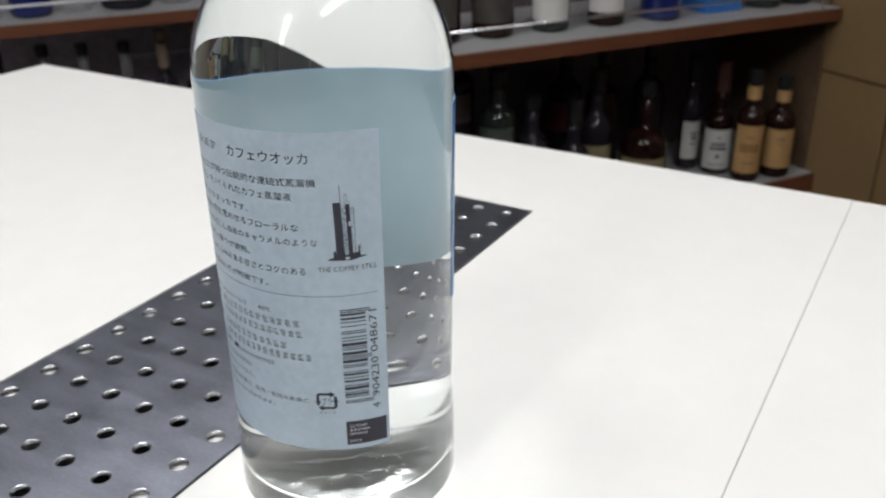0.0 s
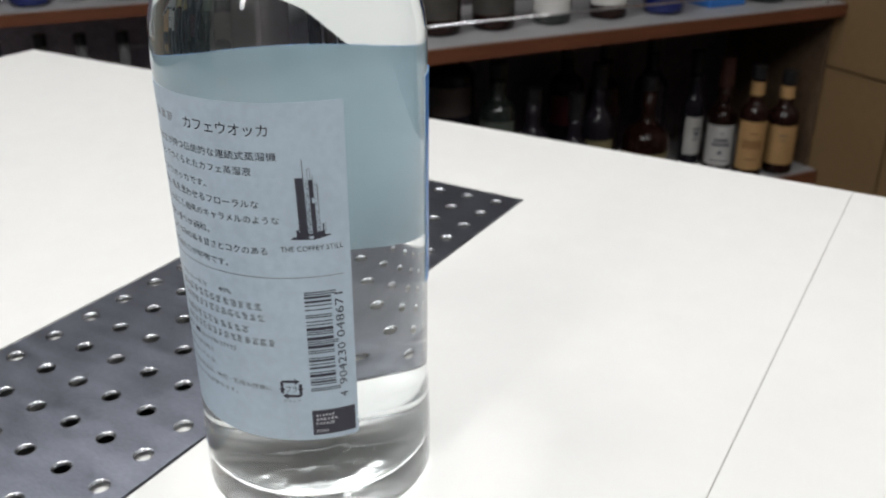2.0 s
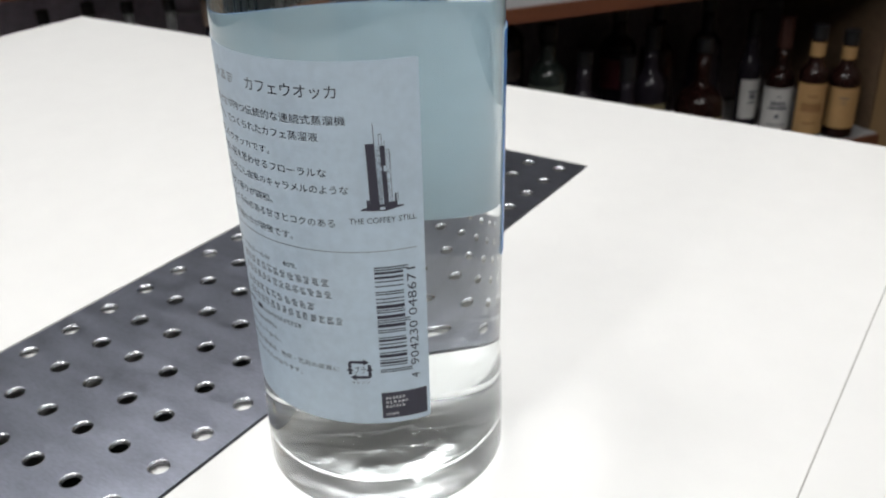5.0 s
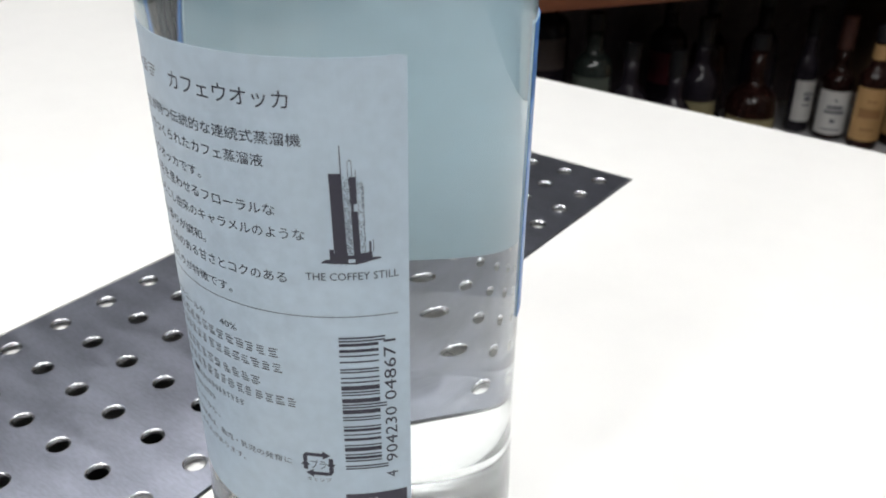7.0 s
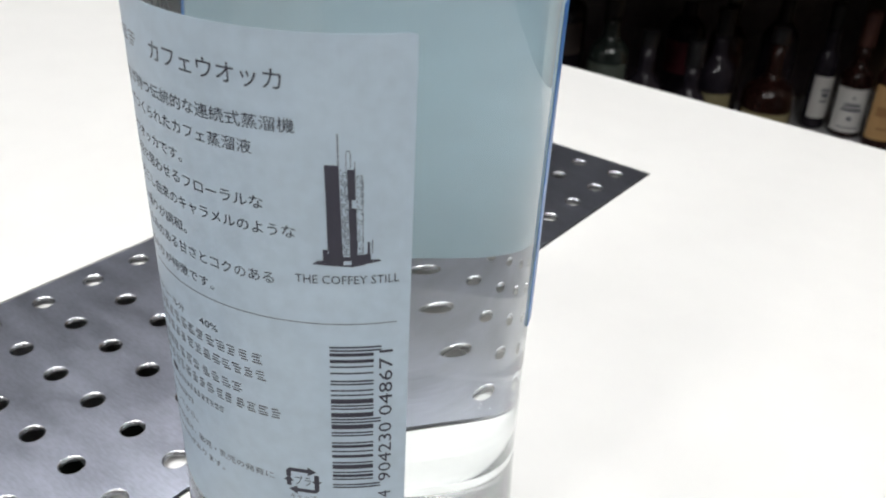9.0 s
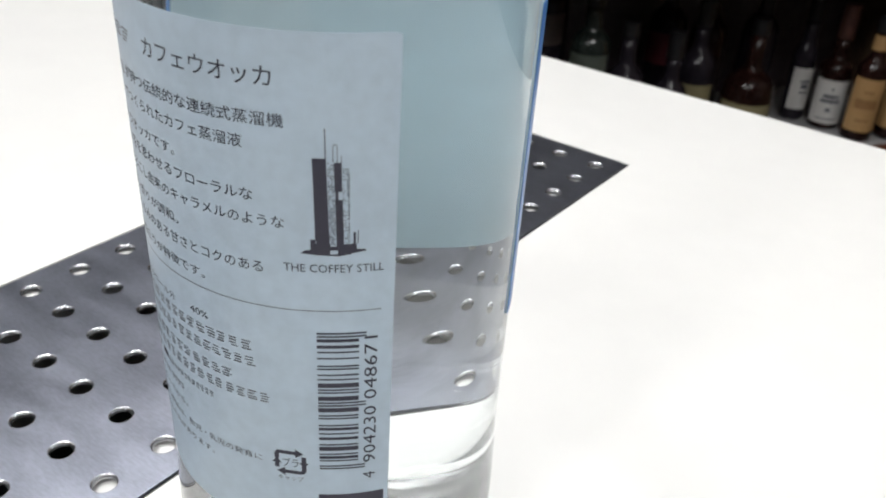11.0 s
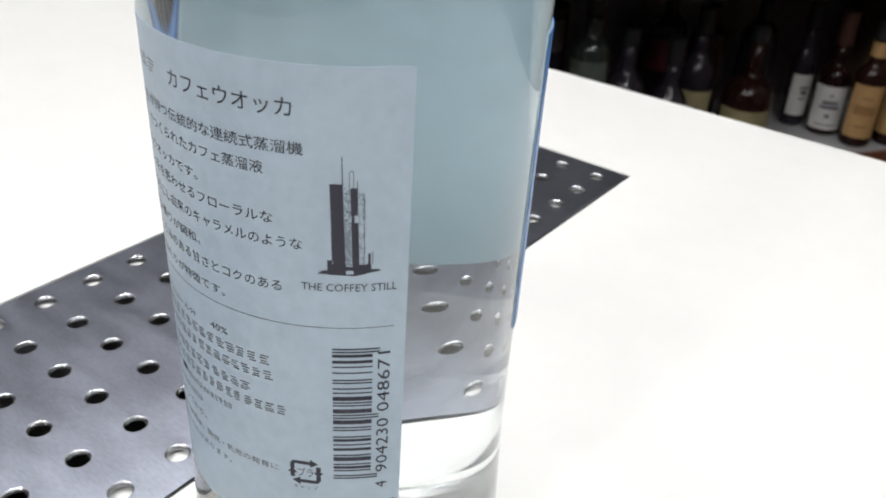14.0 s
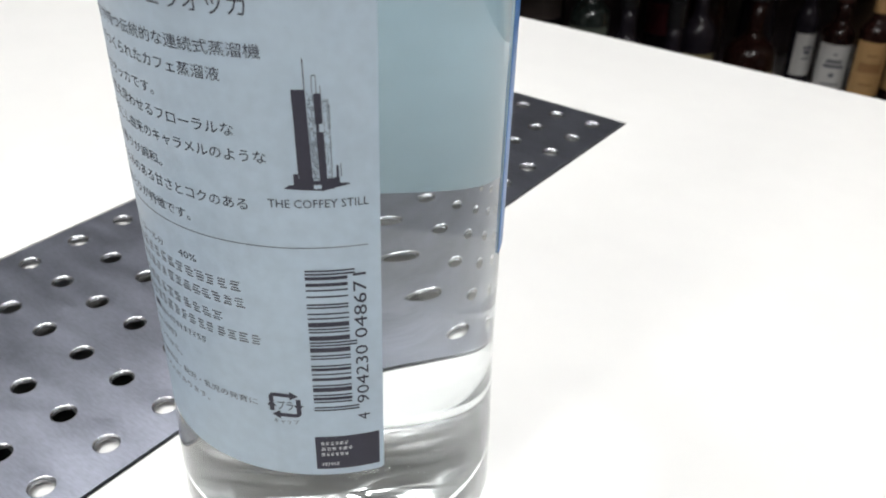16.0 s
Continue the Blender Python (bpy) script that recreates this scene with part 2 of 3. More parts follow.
def plate_mesh():
    """Sheet with 6 rows of punched holes whose lips turn down."""
    bm = bmesh.new()
    s, n = 0.0195, 24
    xs = [-0.158 - s * j for j in range(6)]
    ys = [0.549 - s * i for i in range(26)]
    prof = ((0.0037, 0.0), (0.0036, -0.00005), (0.0034, -0.00022), (0.00324, -0.00050), (0.00314, -0.0008), (0.00306, -0.0011), (0.0030, -0.0014))
    for i, cy in enumerate(ys):
        y1 = PY1 if i == 0 else cy + s / 2
        y0 = PY0 if i == len(ys) - 1 else cy - s / 2
        for j, cx in enumerate(xs):
            x1 = PX1 if j == 0 else cx + s / 2
            x0 = PX0 if j == len(xs) - 1 else cx - s / 2
            outer = []
            for k in range(n):
                a = 2 * math.pi * (k + 0.5) / n
                c, d = math.cos(a), math.sin(a)
                tx = (x1 - cx if c > 0 else x0 - cx) / c
                ty = (y1 - cy if d > 0 else y0 - cy) / d
                f = min(tx, ty)
                outer.append((cx + f * c, cy + f * d))
            # snap the points nearest the corners onto them
            for px, py in ((x0, y0), (x0, y1), (x1, y0), (x1, y1)):
                q = min(range(n), key=lambda k: (outer[k][0] - px) ** 2 + (outer[k][1] - py) ** 2)
                outer[q] = (px, py)
            rings = [[bm.verts.new((x, y, 0)) for x, y in outer]]
            for r, z in prof:
                rings.append([bm.verts.new((cx + r * math.cos(2 * math.pi * (k + 0.5) / n), cy + r * math.sin(2 * math.pi * (k + 0.5) / n), z)) for k in range(n)])
            for a, b in zip(rings, rings[1:]):
                for k in range(n):
                    q = (k + 1) % n
                    f = bm.faces.new((a[k], a[q], b[q], b[k]))
                    f.smooth = a is not rings[0]
                    f.material_index = 0 if a is rings[0] else 1
    # rim of the sheet
    loop = [(PX0, PY0), (PX1, PY0), (PX1, PY1), (PX0, PY1)]
    for (ax, ay), (bx, by) in zip(loop, loop[1:] + loop[:1]):
        bm.faces.new([bm.verts.new(c) for c in ((ax, ay, -0.0012), (bx, by, -0.0012), (bx, by, 0), (ax, ay, 0))])
    return bm


plate = part("perforated_plate", plate_mesh(), (STEEL, RIM_STEEL), counter, "brushed steel drip plate with rows of punched round holes")
plate.location.z = TOP + 0.0002
# dark strips laid in the plate's gap stand in for its shadow
gz = (TOP - 0.0026, TOP - 0.0007)
part("gap_shade", boxes((PX0 - g + 0.0001, PX0 - 0.0001, PY0 - g, PY1 + g, *gz), (PX1 + 0.0001, PX1 + g - 0.0001, PY0 - g, PY1 + g, *gz), (PX0, PX1, PY0 - g + 0.0001, PY0 - 0.0001, *gz), (PX0, PX1, PY1 + 0.0001, PY1 + g - 0.0001, *gz)), PAN, counter, "dark strips for the shade in the gap round the plate")

# ---- the spirit bottle with its labels ----
BX, BY = -0.1027, 0.3082
R0, R1 = 0.03776, 0.0392


def radius(z):
    """Outer radius of the slightly flared body at a height in metres."""
    f = min(1, max(0, (0.034 - z) / 0.018))
    return R0 + (R1 - R0) * min(1, max(0, (z - 0.015) / 0.13)) + 0.0008 * f * f * (3 - 2 * f)


bottle = empty("spirit_bottle", pose(BX, BY, TOP + 0.0004), "clear glass spirit bottle, full to the neck, with pale blue labels", "bottle")


def body_profile():
    out = [(0.0, 0.0036), (0.012, 0.0032), (0.022, 0.0018), (0.0290, 0.0006), (0.0335, 0.0000), (0.0352, 0.0001)]
    for k in range(1, 8):
        a = math.pi / 2 * k / 7
        out.append((0.0352 + (radius(0.010) - 0.0352) * math.sin(a), 0.0001 + 0.0034 * (1 - math.cos(a))))
    for z in (0.02, 0.04, 0.08, 0.12, 0.145):
        out.append((radius(z), z))
    sr = 0.0385
    for k in range(0, 13):
        a = math.radians(62) * k / 12
        out.append((R1 - sr + sr * math.cos(a), 0.1490 + sr * math.sin(a)))
    out += [(0.0168, 0.1945), (0.0155, 0.1985), (0.0149, 0.204), (0.0148, 0.210), (0.0148, 0.222), (0.0160, 0.223), (0.0160, 0.228), (0.0150, 0.229)]
    return out


def cavity_profile():
    w = 0.0034
    out = [(0.0, 0.0150), (0.010, 0.0144), (0.020, 0.0128), (0.0298, 0.0105)]
    for k in range(1, 9):
        a = math.pi / 2 * k / 8
        out.append((0.0298 + (radius(0.028) - w - 0.0298) * math.sin(a), 0.0105 + 0.0048 * (1 - math.cos(a))))
    for z in (0.04, 0.08, 0.12, 0.145):
        out.append((radius(z) - w, z))
    sr = 0.0352
    for k in range(0, 13):
        a = math.radians(62) * k / 12
        out.append((R1 - w - sr + sr * math.cos(a), 0.1490 + sr * math.sin(a)))
    out += [(0.0140, 0.1925), (0.0124, 0.1975), (0.0117, 0.204), (0.0115, 0.210), (0.0115, 0.229)]
    return out


LEVEL = 0.2120      # height of the spirit, up in the neck


def uneven(bm, z0, z1, r1, amount, pitch=260, small=0.5):
    """Small waves in the moulded glass of the base."""
    for v in bm.verts:
        r = math.hypot(v.co.x, v.co.y)
        if z0 < v.co.z < z1 and r < r1:
            v.co.z += amount * noise.noise(v.co * pitch) + small * amount * noise.noise(v.co * 700)
    return bm


def fine(profile, z_low, parts):
    """More rings where the profile lies below z_low."""
    out = [profile[0]]
    for (r0, z0), (r1, z1) in zip(profile, profile[1:]):
        n = parts if min(z0, z1) < z_low and abs(r1 - r0) > 0.002 else 1
        out += [(r0 + (r1 - r0) * k / n, z0 + (z1 - z0) * k / n) for k in range(1, n + 1)]
    return out


def wetted(bm):
    """The spirit's free surface takes the second material, the rest lies against the glass."""
    for f in bm.faces:
        c = f.calc_center_median()
        f.material_index = 1 if c.z > LEVEL - 0.0005 and abs(f.normal.z) > 0.3 else 0
    return bm


def stippled(bm):
    """The underside is moulded rough towards its rim."""
    for f in bm.faces:
        c = f.calc_center_median()
        f.material_index = 1 if c.z < 0.0045 and math.hypot(c.x, c.y) < 0.0353 else 0
    return bm


dry = [(r, z) for r, z in cavity_profile() if z > LEVEL + 0.002]
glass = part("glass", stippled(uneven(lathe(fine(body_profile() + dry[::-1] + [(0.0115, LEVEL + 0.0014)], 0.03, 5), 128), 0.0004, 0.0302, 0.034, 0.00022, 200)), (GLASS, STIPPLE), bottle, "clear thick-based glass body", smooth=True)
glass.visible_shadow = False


def liquid_profile():
    """The cavity filled up into the neck."""
    cav = [(r, z) for r, z in cavity_profile() if z < LEVEL - 0.001]
    rim = 0.0115
    return cav + [(rim, LEVEL + 0.0014), (rim - 0.0008, LEVEL + 0.0006), (rim - 0.0025, LEVEL), (0.0, LEVEL)]


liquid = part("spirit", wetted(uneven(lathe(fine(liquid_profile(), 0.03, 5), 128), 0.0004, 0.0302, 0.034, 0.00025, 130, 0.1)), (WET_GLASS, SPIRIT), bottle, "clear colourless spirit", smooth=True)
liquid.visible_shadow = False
part("stopper", lathe([(0.0, 0.2295), (0.0170, 0.2295), (0.0176, 0.2302), (0.0176, 0.2535), (0.0168, 0.2548), (0.0, 0.2550)], 64), BLACK_CAP, bottle, "black bottle stopper")


def on_body(a, z, lift):
    """A place on the bottle: degrees round from the -y side towards +x, height in metres, lift off the glass."""
    r = radius(z) + lift
    return (r * math.sin(math.radians(a)), -r * math.cos(math.radians(a)), z)


def sheet(a0, a1, z0, z1, lift, thick, na=72, nz=8, round_mm=0.0):
    """A curved paper sheet with thickness and rounded corners."""
    bm = bmesh.new()
    grid = {}
    arc = math.radians(a1 - a0) * radius((z0 + z1) / 2)
    for side, off in ((0, lift), (1, lift + thick)):
        for i in range(na + 1):
            u = i / na
            d = min(u, 1 - u) * arc
            c = round_mm / 1000
            cut = c - math.sqrt(max(0, c * c - (c - d) ** 2)) if d < c else 0
            for j in range(nz + 1):
                z = (z0 + cut) + (z1 - z0 - 2 * cut) * j / nz
                grid[side, i, j] = bm.verts.new(on_body(a0 + (a1 - a0) * u, z, off))
    for i in range(na):
        for j in range(nz):
            bm.faces.new([grid[1, i, j], grid[1, i + 1, j], grid[1, i + 1, j + 1], grid[1, i, j + 1]])
            bm.faces.new([grid[0, i, j], grid[0, i, j + 1], grid[0, i + 1, j + 1], grid[0, i + 1, j]])
    for i in range(na):
        for j, flip in ((0, False), (nz, True)):
            q = [grid[0, i, j], grid[0, i + 1, j], grid[1, i + 1, j], grid[1, i, j]]
            bm.faces.new(q[::-1] if flip else q)
    for j in range(nz):
        for i, flip in ((0, True), (na, False)):
            q = [grid[0, i, j], grid[0, i, j + 1], grid[1, i, j + 1], grid[1, i, j]]
            bm.faces.new(q if flip else q[::-1])
    bmesh.ops.recalc_face_normals(bm, faces=bm.faces[:])
    return bm


LIFT, PRINT = 0.00006, 0.00022
back_label = part("back_label", sheet(-71, 57.9, 0.0353, 0.1403, LIFT, 0.0001, round_mm=0.4), PAPER, bottle, "pale blue paper label with dark print", smooth=False)
front_label = part("front_label", sheet(110, 251, 0.0730, 0.1390, 0.00028, 0.00012, na=80), BLUE, bottle, "blue printed front label seen edge-on")
part("paper_back", sheet(110, 251, 0.0730, 0.1390, 0.00005, 0.00012, na=80), PAPER_BACK, front_label, "pale back of the front label behind the spirit")


def wrap(bm):
    """Bend a flat print (x: degrees, y: metres up) round the bottle."""
    for v in bm.verts:
        v.co = on_body(v.co.x, v.co.y, PRINT)
    return bm


def flat_text(body):
    cu = bpy.data.curves.new("line", "FONT")
    cu.body, cu.size, cu.resolution_u = body, 1.0, 2
    ob = bpy.data.objects.new("line", cu)
    me = bpy.data.meshes.new_from_object(ob)
    bm = bmesh.new()
    bm.from_mesh(me)
    bpy.data.objects.remove(ob)
    bpy.data.curves.remove(cu)
    bpy.data.meshes.remove(me)
    return bm


def fit_text(body, a0, a1, zc, high):
    """Print a line between two angles, its middle at height zc (mm), its letters high mm tall."""
    bm = flat_text(body)
    xs = [v.co.x for v in bm.verts]
    ys = [v.co.y for v in bm.verts]
    x0, x1, y0, y1 = min(xs), max(xs), min(ys), max(ys)
    for v in bm.verts:
        u, w = (v.co.x - x0) / (x1 - x0), (v.co.y - y0) / (y1 - y0) - 0.5
        v.co.x, v.co.y, v.co.z = a0 + (a1 - a0) * u, (zc + high * w) / 1000, 0
    return wrap(bm)


def rects(specs):
    """Flat patches (a0, a1, z0 mm, z1 mm) on the label, split so that they follow the curve."""
    bm = bmesh.new()
    for a0, a1, z0, z1 in specs:
        n = max(1, int(abs(a1 - a0) / 2.5))
        for k in range(n):
            p, q = a0 + (a1 - a0) * k / n, a0 + (a1 - a0) * (k + 1) / n
            bm.faces.new([bm.verts.new((x, z / 1000, 0)) for x, z in ((p, z0), (q, z0), (q, z1), (p, z1))])
    return wrap(bm)


def polys(shapes):
    bm = bmesh.new()
    for shape in shapes:
        bm.faces.new([bm.verts.new((a, z / 1000, 0)) for a, z in shape])
    return wrap(bm)


def bars(a0, a1, zc, high, count):
    """A row of plain short bars in place of characters."""
    rng = random.Random(int(zc * 10))
    step = (a1 - a0) / count
    out = []
    for k in range(count):
        p = a0 + step * k
        for f in (-0.44, -0.20, 0.06, 0.32):
            q0, q1 = rng.uniform(0.06, 0.30), rng.uniform(0.66, 0.94)
            out.append((p + step * q0, p + step * q1, zc + high * f, zc + high * (f + rng.uniform(0.09, 0.14))))
    return rects(out)


def say(body, a0, a1, zc, high, ink=INK):
    part("text_line", fit_text(body, a0, a1, zc, high), ink, back_label)


part("text_bar", bars(-34.5, -15.9, 132.9, 2.6, 3), INK_GREY, back_label)
say("カフェウオッカ", -8.9, 28.7, 133.0, 3.3)
part("text_bar", bars(-57.5, -24.5, 125.6, 2.1, 8), INK_GREY, back_label)
say("が持つ伝統的な連続式蒸溜機", -23.5, 31.1, 126.0, 2.4)
say("「カフェスチル」でつくられたカフェ蒸溜液", -56.5, 20.7, 121.7, 2.35)
say("だけを使用したウオッカです。", -56, -0.4, 116.6, 2.2)
say("麦芽由来の白い花を思わせるフローラルな", -55, 22.6, 112.4, 2.35)
say("香りと、とうもろこし由来のキャラメルのような", -54.5, 30.2, 107.9, 2.35)
say("コクのある甘い香りが調和。", -54, -2.0, 103.0, 2.2)
say("やわらかくふくらみのある甘さとコクのある", -53.5, 24.2, 98.7, 2.35)
say("なめらかな口当たりが特徴です。", -53, 6.0, 93.8, 2.2)
part("rule", rects([(-56, 54.4, 90.49, 90.65)]), INK_GREY, back_label, "thin printed rule")
say("容量", -52.5, -45.5, 84.0, 1.6)
say("700ml", -42.5, -33.5, 84.2, 1.5)
say("アルコール分", -29.5, -8.5, 84.3, 1.6)
say("40%", -1.4, 5.6, 84.5, 1.5)
say("製造者", -52, -36, 80.6, 2.0)
part("text_bar", bars(-31.5, 19.6, 81.0, 2.4, 13), INK_GREY, back_label)
part("text_bar", bars(-31.0, 20.3, 77.4, 2.3, 14), INK_GREY, back_label)
say("販売者", -52, -36, 73.0, 2.0)
part("text_bar", bars(-31.0, 12.4, 73.0, 2.3, 11), INK_GREY, back_label)
part("text_bar", bars(-31.0, 23.8, 69.4, 2.4, 15), INK_GREY, back_label)
say("お客様相談室", -49.5, -27, 65.8, 1.7)
part("text_bar", rects([(-24.5, -20, 65.0, 66.5)]), INK, back_label)
part("text_bar", bars(-19.5, 4.8, 65.6, 1.5, 12), INK_GREY, back_label)
part("text_bar", bars(-49.5, -10.2, 61.9, 1.5, 19), INK_GREY, back_label)
say("飲酒は20歳になってから。", -49.5, -9.0, 58.0, 1.7, INK_GREY)
say("妊娠中や授乳期の飲酒は、胎児・乳児の発育に", -49.5, 20.3, 53.8, 1.7, INK_GREY)
say("悪影響を与えるおそれがあります。", -49.5, 2.2, 50.2, 1.7, INK_GREY)
say("THE COFFEY STILL", 29.6, 54.9, 99.4, 1.6)


def barcode_specs(digits):
    """Bars of a 13-digit code, running upwards; guard bars are longer."""
    left = "0001101 0011001 0010011 0111101 0100011 0110001 0101111 0111011 0110111 0001011".split()
    parity = "LLLLLL LLGLGG LLGGLG LLGGGL LGLLGG LGGLLG LGGGLL LGLGLG LGLGGL LGGLGL".split()[int(digits[0])]
    flip = {"0": "1", "1": "0"}
    code = [("101", True)]
    for d, kind in zip(digits[1:7], parity):
        c = left[int(d)]
        code.append((c if kind == "L" else "".join(flip[b] for b in c)[::-1], False))
    code.append(("01010", True))
    for d in digits[7:]:
        code.append(("".join(flip[b] for b in left[int(d)]), False))
    code.append(("101", True))
    specs, m, unit = [], 0, 33.1 / 95
    for run, guard in code:
        for k, b in enumerate(run):
            z = 52.8 + m * unit
            m += 1
            if b == "0":
                continue
            if specs and abs(specs[-1][3] - z) < 0.01 and k:
                specs[-1] = (*specs[-1][:3], z + unit)
            else:
                specs.append((37.5, 50.7 if guard else 48.7, z, z + unit))
    return specs


CODE = "4904230048671"
for spec in barcode_specs(CODE):
    part("barcode_bar", rects([spec]), INK, back_label)


def upright_digits(body, z0, z1, a_base, a_top):
    """Digits that read upwards along the barcode."""
    bm = flat_text(body)
    xs = [v.co.x for v in bm.verts]
    ys = [v.co.y for v in bm.verts]
    for v in bm.verts:
        u, w = (v.co.x - min(xs)) / (max(xs) - min(xs)), (v.co.y - min(ys)) / (max(ys) - min(ys))
        v.co.x, v.co.y, v.co.z = a_base + (a_top - a_base) * w, (z0 + (z1 - z0) * u) / 1000, 0
    return wrap(bm)


part("barcode_number", upright_digits(CODE[0], 49.7, 51.4, 53.7, 50.1), INK, back_label)
part("barcode_number", upright_digits(CODE[1:7], 54.1, 68.4, 53.7, 50.1), INK, back_label)
part("barcode_number", upright_digits(CODE[7:], 70.2, 84.8, 53.7, 50.1), INK, back_label)

# recycling mark
part("recycling_mark", rects([(26.0, 30.6, 56.0, 56.9), (27.0, 31.6, 50.95, 51.85), (24.1, 25.5, 52.3, 53.8), (32.2, 33.6, 53.9, 55.6), (24.1, 25.5, 54.6, 56.0), (32.2, 33.6, 51.9, 53.2)]), INK, back_label, "black recycling mark")
part("recycling_mark", polys([[(30.4, 55.35), (32.9, 56.4), (30.4, 57.5)], [(27.2, 52.5), (24.7, 51.4), (27.2, 50.3)], [(23.3, 53.5), (26.3, 53.5), (24.8, 54.9)], [(31.4, 54.1), (34.4, 54.1), (32.9, 52.8)], [(24.1, 56.0), (25.5, 56.0), (26.6, 56.1), (26.0, 56.9), (24.9, 56.8)], [(33.6, 51.9), (32.2, 51.9), (31.1, 51.85), (31.6, 50.95), (32.8, 51.1)]]), INK, back_label)
say("プラ", 26.5, 31.3, 53.9, 2.3)
say("キャップ", 25.0, 32.7, 49.7, 1.2, INK_GREY)

# black block with pale bars
part("black_block", rects([(37.0, 56.5, 37.0, 45.9)]), INK, back_label, "black printed block")
for k, (length, zc) in enumerate(((8.5, 44.1), (10.0, 42.6), (8.5, 41.1), (5.5, 38.4))):
    bm = bars(38.5, 38.5 + length, zc, 0.9, 6)
    for v in bm.verts:
        v.co.x *= 1.0012
        v.co.y *= 1.0012
    part("pale_bar", bm, CREAM, back_label)


# drawing of a distilling tower
def tower():
    ax = lambda px: 33.9 + (px - 222) * 0.0499
    az = lambda py: 102.2 + (905 - py) * 0.0361
    shapes = []

    def quad(x0, x1, y0, y1, tilt=0):
        shapes.append([(ax(x0 + tilt), az(y1)), (ax(x1 + tilt), az(y1)), (ax(x1), az(y0)), (ax(x0), az(y0))])
    quad(291, 357, 413, 850, 12)
    quad(394, 430, 432, 576, 2)
    quad(400, 414, 576, 616)
    quad(398, 434, 616, 860, 6)
    quad(350, 355, 270, 413, 2)
    quad(388, 391, 350, 432)
    quad(408, 411, 350, 432)
    quad(391, 408, 345, 349)
    quad(427, 430, 395, 432)
    quad(275, 300, 825, 890)
    quad(300, 372, 845, 905)
    quad(410, 475, 850, 905)
    quad(372, 410, 860, 882)
    quad(475, 502, 845, 892)
    quad(486, 498, 785, 850)
    quad(507, 511, 775, 845)
    quad(295, 299, 555, 830, 4)
    shapes.append([(ax(222), az(903)), (ax(300), az(908)), (ax(300), az(880)), (ax(250), az(884))])
    shapes.append([(ax(475), az(900)), (ax(553), az(887)), (ax(545), az(878)), (ax(475), az(875))])
    shapes.append([(ax(300), az(908)), (ax(415), az(914)), (ax(475), az(903)), (ax(475), az(895)), (ax(300), az(895))])
    rng = random.Random(5)
    for y in range(432, 855, 9):
        f = (y - 430) / 430
        for x in range(364, 396, 8):
            if rng.random() < 0.72:
                quad(x + 6 * f, x + 5 + 6 * f, y, y + 6)
        for x in range(436, 464, 9):
            if y > 455 and rng.random() < 0.62:
                quad(x + 2 * f, x + 4 + 2 * f, y, y + 6)
        if y > 455:
            quad(461 + 3 * f, 463 + 3 * f, y, y + 9)
    return polys(shapes)


part("tower_drawing", tower(), INK, back_label, "dark printed drawing of a distilling tower")

# ---- shelf units behind the counter, which stand at an angle to it ----
NX, NY = 0.829, -0.559                                        # out of the shelves, towards the counter


def along(n, u, z=0.0):
    """A place n metres out along the normal and u metres along the shelf."""
    return (NX * n - NY * u, NY * n + NX * u, z)


SHELF_TURN = math.degrees(math.atan2(NX, -NY))


def shelf_pose(n, u, z):
    return pose(*along(n, u, z), 0, 0, SHELF_TURN)


def shelf_unit(n, u0, u1, label, back, depth=0.34, end=False):
    """Boards, back and ends in a frame whose x runs along the shelf, y into it, z from the floor."""
    unit = empty("shelf_unit", shelf_pose(n, u0, 0), label, "shelf", "back bar shelves")
    w = u1 - u0
    for z, thick in ((0.755, 0.028), (0.380, 0.044)):
        board = part("board", boxes((0, w, 0, depth, z - thick, z - 0.002), bevel=0.0012), BROWN, unit, "red-brown wooden shelf board")
        part("liner", boxes((0.002, w - 0.002, 0.006, depth - 0.002, z - 0.0018, z)), LINER, board, "white shelf liner")
    part("plinth", boxes((0, w, 0.03, depth, 0, 0.08)), BROWN, unit)
    back_panel = part("back_panel", boxes((0, w, depth + 0.001, depth + 0.02, 0, 1.08)), back, unit, "dark back panel")
    if not end:
        part("strip", boxes((1.14, 1.36, depth - 0.004, depth, 0.590, 0.596)), RAIL, back_panel, "thin pale strip across the back")
    part("side_panel", boxes((-0.02, -0.001, 0.0, depth, 0, 1.08)), DARKWOOD, unit, "dark end panel")
    if end:
        # added sheet: its brown paints the shade on the cabinet's side
        part("side_panel", boxes((w - 0.006, w - 0.001, 0.03, depth, 0.08, 1.08)), END_SHADE, unit, "thin added sheet in the cabinet's shaded beige")
    return unit


def rail(n, u0, u1, z, coat, thick):
    r = new("guard_rail")
    bm = bmesh.new()
    bmesh.ops.create_cone(bm, cap_ends=True, segments=10, radius1=thick, radius2=thick, depth=u1 - u0, matrix=Matrix.Translation(((u1 - u0) / 2, 0, 0)) @ Matrix.Rotation(math.pi / 2, 4, "Y"))
    r.matrix_world = shelf_pose(n, u0, z)
    part("rod", bm, coat, r, smooth=True)
    for x in (0.01, u1 - u0 - 0.01):
        bm = bmesh.new()
        bmesh.ops.create_cone(bm, cap_ends=True, segments=8, radius1=0.0025, radius2=0.0025, depth=z - 0.755, matrix=Matrix.Translation((x, 0, (0.755 - z) / 2)))
        part("post", bm, CHROME, r, smooth=True)
    return tagged(r, label="thin metal guard rail in front of bottles", category="rail")


